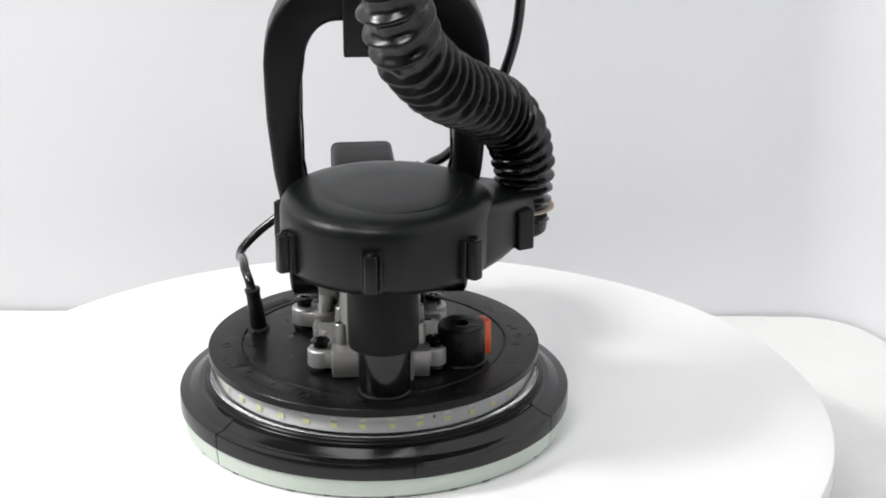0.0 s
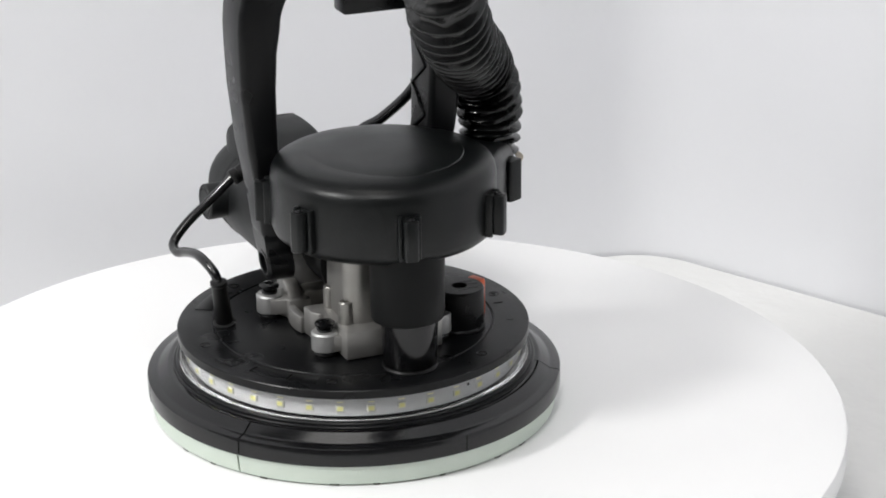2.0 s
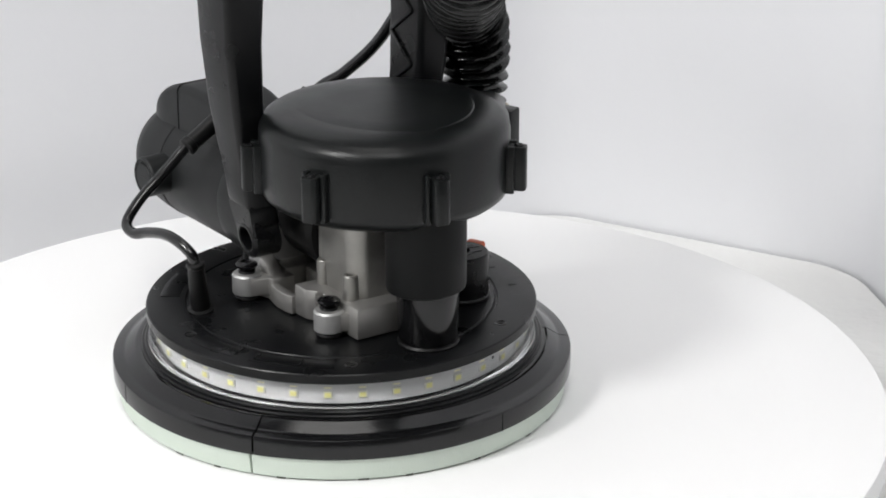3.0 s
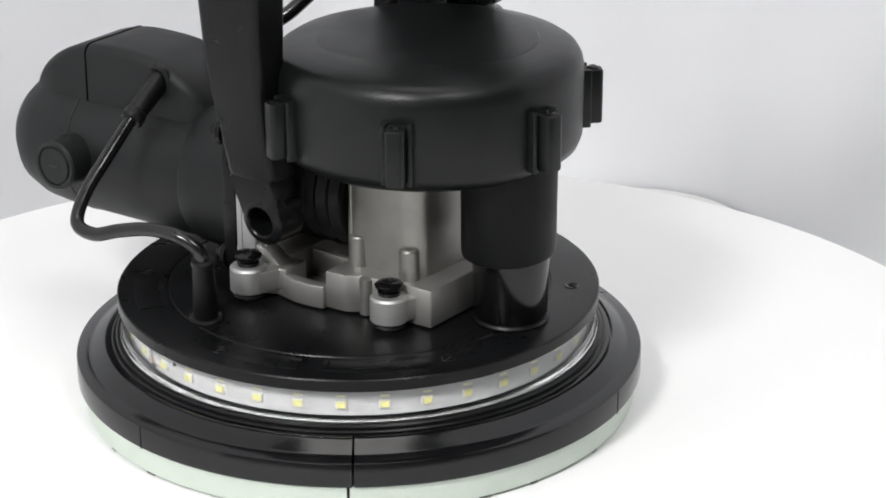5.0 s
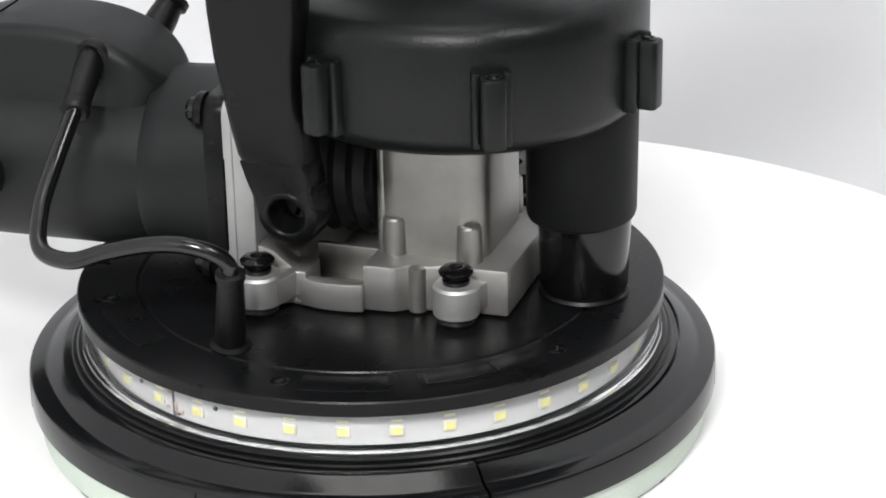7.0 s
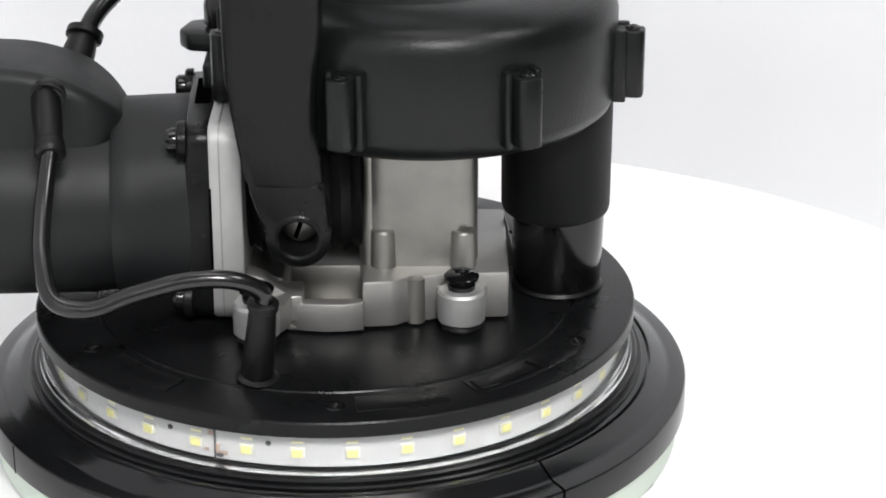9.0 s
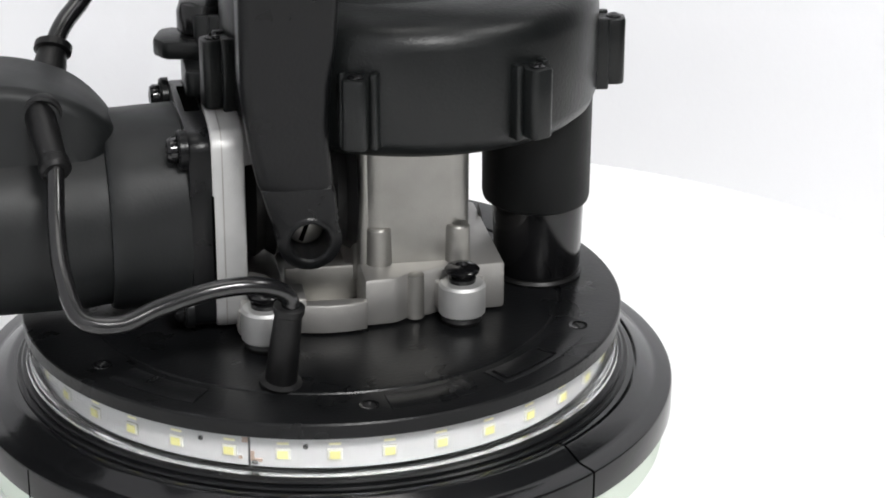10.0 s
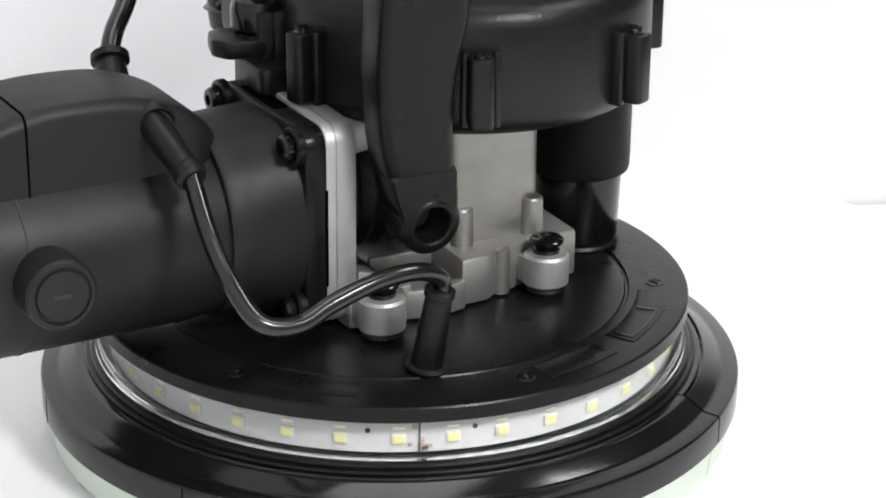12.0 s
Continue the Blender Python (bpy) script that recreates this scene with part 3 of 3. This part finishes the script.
for y in (-0.0256, 0.0256):
    for z in (0.1066, 0.0550):
        boss = part("screw_boss", lathe([(0, 0), (0.0060, 0), (0.0060, 0.0022), (0.0054, 0.0028), (0.0046, 0.0028), (0.0044, 0.0018), (0, 0.0018)], 24, m=along((-0.0443, y, z), (-1, y, z))), black_satin, motor)
        part("flange_screw", lathe([(0, 0), (0.0038, 0), (0.0040, 0.001), (0.0040, 0.0040), (0.0033, 0.0050), (0.0018, 0.0052), (0.0016, 0.0036), (0, 0.0036)], 20, m=along((-0.0452, y, z), (-1, y, z))), black_gloss, boss)

motor.matrix_basis = Matrix.Translation((-0.03, 0, 0)) @ pose(0, 0, 0, 0, 0, 2.6) @ Matrix.Translation((0.03, 0, 0))

# ribbed rubber neck between flange and gearbox
neck = []
for i in range(13):
    x = 0.0285 - 0.0375 * i / 12
    neck += [(0.0222 if i % 2 else 0.0243, x)]
part("ribbed_neck", lathe([(0, 0.0290)] + neck + [(0, -0.0090)], 56, m=pose(0, CV, 0.0850) @ ALONG_X, ), black_rubber, sander, "black ribbed rubber neck", 20)

# ---- fork ----
FV = 0.0035
ARM = [(0.0905, 0.0368, 0.0497, -0.0172, -0.0036), (0.0955, 0.0364, 0.0507, -0.0208, -0.0024), (0.0990, 0.0360, 0.0518, -0.0230, -0.0018), (0.1020, 0.0360, 0.0525, -0.0242, -0.0018),
       (0.1120, 0.0370, 0.0531, -0.0261, -0.0027), (0.1230, 0.0390, 0.0544, -0.0276, -0.0029), (0.1330, 0.0402, 0.0558, -0.0288, -0.0025), (0.1480, 0.0420, 0.0585, -0.0290, -0.0008), (0.1800, 0.0428, 0.0618, -0.0290, 0.0010), (0.2000, 0.0420, 0.0626, -0.0290, 0.0020),
       (0.2130, 0.0400, 0.0628, -0.0290, 0.0025)]


def eye_plate(s, n=72):
    """The arm's foot: a plate that narrows to a round end, bored through, its rim raised."""
    cx, cz, hole, rim = -0.0090, 0.0828, 0.0058, 0.0096
    corners = [(-0.0237 - cx, 0.1010 - cz), (-0.0015 - cx, 0.1010 - cz)]
    outline = []
    for i in range(n):
        a = 2 * math.pi * i / n
        c, d = math.cos(a), math.sin(a)
        reach = rim
        for k in range(1, 41):
            f = k / 40
            w = rim * (1 - f)
            lo, hi = -w + corners[0][0] * f, w + corners[1][0] * f
            z = corners[0][1] * f
            if d > 1e-6:
                t = z / d
                if lo <= t * c <= hi:
                    reach = max(reach, t)
        outline.append((c, d, reach))
    bm = bmesh.new()

    def ring(dist, y):
        return [bm.verts.new((cx + c * dist(r), FV + s * (y + 0.10 * d * dist(r)), cz + d * dist(r))) for c, d, r in outline]

    rings = [ring(lambda r: hole, 0.0360), ring(lambda r: r - 0.0008, 0.0360), ring(lambda r: r, 0.0368), ring(lambda r: r, 0.0493), ring(lambda r: r - 0.0012, 0.0503),
             ring(lambda r: hole + 0.0022, 0.0504), ring(lambda r: hole + 0.0016, 0.0508), ring(lambda r: hole + 0.0006, 0.0508), ring(lambda r: hole, 0.0502)]
    for a, b in zip(rings, rings[1:] + rings[:1]):
        for k in range(n):
            bm.faces.new((a[k], a[(k + 1) % n], b[(k + 1) % n], b[k]))
    return bm


fork = None
for s in (-1, 1):
    secs = []
    for z, vi, vo, u0, u1 in ARM:
        pts = round_rect((u1 - u0) / 2, (vo - vi) / 2, 0.0035, 4, (u0 + u1) / 2, (vi + vo) / 2)
        secs.append([Vector((x, FV + s * y, z)) for x, y in pts])
    # the arm bends over into the bridge
    for k in range(1, 9):
        t = radians(90 * k / 8)
        inner_c = Vector((0, 0.0220, 0.2130))
        ri_y, ri_z, ro_y, ro_z = 0.0180, 0.0240, 0.0408, 0.0500
        pi_ = inner_c + Vector((0, ri_y * math.cos(t), ri_z * math.sin(t)))
        po_ = inner_c + Vector((0, ro_y * math.cos(t), ro_z * math.sin(t)))
        d = po_ - pi_
        pts = round_rect(0.0158, d.length / 2, 0.0035, 4, -0.0132, 0)
        mid = (pi_ + po_) / 2
        dn = d.normalized()
        secs.append([Vector((x, FV + s * (mid + dn * y).y, (mid + dn * y).z)) for x, y in pts])
    secs.append([Vector((p.x, FV, p.z)) for p in secs[-1]])
    arm = part("fork_arm", loft(secs), black_satin, sander if fork is None else fork, "black plastic fork arm")
    if fork is None:
        fork = arm
    hub_m = along((-0.0090, FV + s * 0.0362, 0.0828), (-0.0090, FV + s * 1.0362, 0.0828))
    eye = part("pivot_eye", eye_plate(s), black_satin, fork, "flat lower end of the fork arm with its pivot eye")
    part("pivot_screw", lathe([(0, 0.0002), (0.0056, 0.0002), (0.0056, 0.0012), (0.0046, 0.0018), (0.0010, 0.0020), (0, 0.0020)], 28, m=hub_m), cast_metal, eye, "pale screw head deep in the pivot")
    part("screw_slot", box(-0.0045, 0.0045, -0.0007, 0.0007, 0.0012, 0.0022, 0, hub_m @ pose(0, 0, 0, 0, 0, 70)), deep_black, eye)
for s in (-1, 1):
    zs = [0.128 + 0.0135 * k for k in range(7)]
    for k, (z0, z1) in enumerate(zip(zs, zs[1:])):
        x0, x1 = (-0.0255, -0.0065) if k % 2 else (-0.0065, -0.0255)
        y0, y1 = (FV + s * (0.0398 + 0.0025 * min(1, (z - 0.128) / 0.035)) for z in (z0, z1))
        p0, p1 = Vector((x0, y0, z0)), Vector((x1, y1, z1))
        part("arm_rib", box(-0.0008, 0.0008, -0.0010, 0.0010, 0, (p1 - p0).length, 0.0003, along(p0, p1)), black_satin, fork)
part("pole_link", box(-0.010, 0.0220, FV - 0.0100, FV + 0.0100, 0.2420, 0.2600, 0.0012), black_satin, fork)
part("pole_block", box(0.0215, 0.0368, FV - 0.0185, FV + 0.0185, 0.2265, 0.285, 0.0012), black_satin, fork, "square black pole socket")

# ---- hose ----
hose_pts = even(spline([(-0.0110, 0.0850, 0.1140), (-0.0125, 0.0860, 0.1260), (-0.0135, 0.0868, 0.1370), (-0.0130, 0.0865, 0.1490), (-0.0085, 0.0815, 0.1690), (0.0010, 0.0715, 0.1840), (0.0260, 0.0546, 0.2000), (0.0550, 0.0378, 0.2165), (0.0730, 0.0266, 0.2310), (0.0880, 0.0180, 0.2460), (0.0960, 0.0130, 0.2620), (0.1020, 0.0095, 0.2800), (0.1060, 0.0060, 0.3050)], 16), 0.0005)


pitch_sum, phases = 0.0, []
for i in range(len(hose_pts)):
    k = i / len(hose_pts)
    pitch = 0.0055 + 0.0047 * min(1, k / 0.42) + 0.0035 * max(0, (k - 0.6) / 0.4)
    pitch_sum += 0.0005 / pitch
    phases.append((pitch_sum, k))


def ridge(i, a):
    """A wound hose: sharp ridges, wider apart where it is stretched, with a sagging film between them."""
    turn, k = phases[i]
    t = (turn - a / (2 * math.pi)) % 1.0
    crest = (0.5 - 0.5 * math.cos(2 * math.pi * t)) ** 2.6
    pleat = 0.00045 * (1 - crest) * math.sin(7 * a + 3.1 * turn) * min(1, k / 0.2)
    dent = pleat + 0.0003 * math.sin(turn * 0.9 + 2 * a) + 0.00022 * math.sin(turn * 2.7 + 5 * a)
    return 0.0122 + 0.0026 * min(1, k / 0.30) + 0.0006 * k + (0.0038 + 0.0012 * min(1, k / 0.3)) * crest + dent


part("hose", swept(hose_pts, ridge, 56), hose_film, sander, "black corrugated dust hose", 75)

# ---- lock knob with an orange tab ----
knob = part("lock_knob", lathe([(0, 0.0466), (0.0142, 0.0466), (0.0142, 0.0480), (0.0134, 0.0490), (0.0134, 0.0690), (0.0126, 0.0700), (0.0042, 0.0702), (0.0036, 0.0670), (0, 0.0670)], 40, m=pose(0.0325, 0.0488, 0)), black_satin, sander, "black round knob with orange tab")
part("tab", prism(round_rect(0.0046, 0.0028, 0.0015, 4), 0.0490, 0.0700, 0.0012, pose(0.0252, 0.0618, 0, 0, 0, 26)), orange_plastic, knob, "orange plastic tab")
for i, (x, y, w) in enumerate(((0.0290, 0.0560, 0.006), (0.0330, 0.0575, 0.006), (0.0385, 0.0560, 0.005), (0.0400, 0.0500, 0.006))):
    part("knob_mark", box(-w / 2, w / 2, -0.0005, 0.0005, 0.0699, 0.0704, 0, pose(x - 0.001, y - 0.0015, 0, 0, 0, 70 + 6 * i)), grey_mark, knob)

# ---- cords ----
boot_lo, boot_hi = Vector((-0.0208, -0.0665, 0.0466)), Vector((-0.0180, -0.0698, 0.0724))
cord_pts = spline([boot_hi - Vector((0, 0, 0.004)), (-0.0185, -0.0712, 0.0765), (-0.0270, -0.0740, 0.0815), (-0.0400, -0.0752, 0.0815), (-0.0550, -0.0765, 0.0778), (-0.0665, -0.0785, 0.0743), (-0.0772, -0.0768, 0.0762), (-0.0815, -0.0670, 0.0850), (-0.0826, -0.0540, 0.0950), (-0.0820, -0.0400, 0.1075)], 10)
cord = part("lamp_cord", swept(cord_pts, 0.0027, 16), cord_vinyl, sander, "glossy black cord looping to the plate")
m = along(boot_lo, boot_hi)
L = (boot_hi - boot_lo).length
part("cord_boot", lathe([(0, 0), (0.0062, 0.0002), (0.0064, 0.0013), (0.0048, 0.0020), (0.0045, L * 0.5), (0.0040, L - 0.002), (0.0046, L - 0.0015), (0.0046, L + 0.0004), (0.0036, L + 0.001), (0, L + 0.001)], 28, m=m), black_rubber, cord, "tapered rubber boot on the plate")
g_lo, g_hi = Vector((-0.0853, -0.0212, 0.1166)), Vector((-0.0818, -0.0400, 0.1072))
m = along(g_lo, g_hi)
L = (g_hi - g_lo).length
part("cord_grommet", lathe([(0, -0.004), (0.0046, -0.004), (0.0045, 0.006), (0.0041, L - 0.004), (0.0047, L - 0.0032), (0.0048, L - 0.0002), (0.0038, L + 0.001), (0, L + 0.001)], 28, m=m), black_rubber, cord, "rubber grommet on the motor housing")
part("grommet_ring", lathe([(0, -0.003), (0.0064, -0.003), (0.0069, 0.0004), (0.0066, 0.0018), (0.0058, 0.0022), (0.0050, 0.0014), (0, 0.0012)], 36, m=along((-0.0853, -0.0186, 0.1172), (-0.0853, -1.0, 0.0))), black_rubber, cord)
feed_pts = spline([(-0.0835, 0.0200, 0.1130), (-0.0810, 0.0300, 0.1210), (-0.0770, 0.0370, 0.1280), (-0.0690, 0.0460, 0.1360), (-0.0560, 0.0600, 0.1560), (-0.0500, 0.0765, 0.1880), (-0.0500, 0.0860, 0.2250), (-0.0500, 0.0868, 0.2750)], 10)
feed = part("power_cord", swept(feed_pts, 0.0031, 14), cord_vinyl, sander, "black power cord rising from the motor")
m = along((-0.0850, 0.0150, 0.1080), (-0.0805, 0.0310, 0.1225))
part("power_cord_boot", lathe([(0, 0), (0.0062, 0), (0.0052, 0.016), (0.0046, 0.0200), (0.0060, 0.0205), (0.0060, 0.0228), (0.0044, 0.0235), (0, 0.0235)], 24, m=m), black_rubber, feed)
part("cord_joint", lathe([(0, -0.004), (0.0040, -0.004), (0.0048, -0.0025), (0.0052, 0.0030), (0.0056, 0.0036), (0.0056, 0.0160), (0, 0.0164)], 24, m=pose(-0.0500, 0.0868, 0.2620)), black_rubber, feed, "rubber sleeve on the power cord")
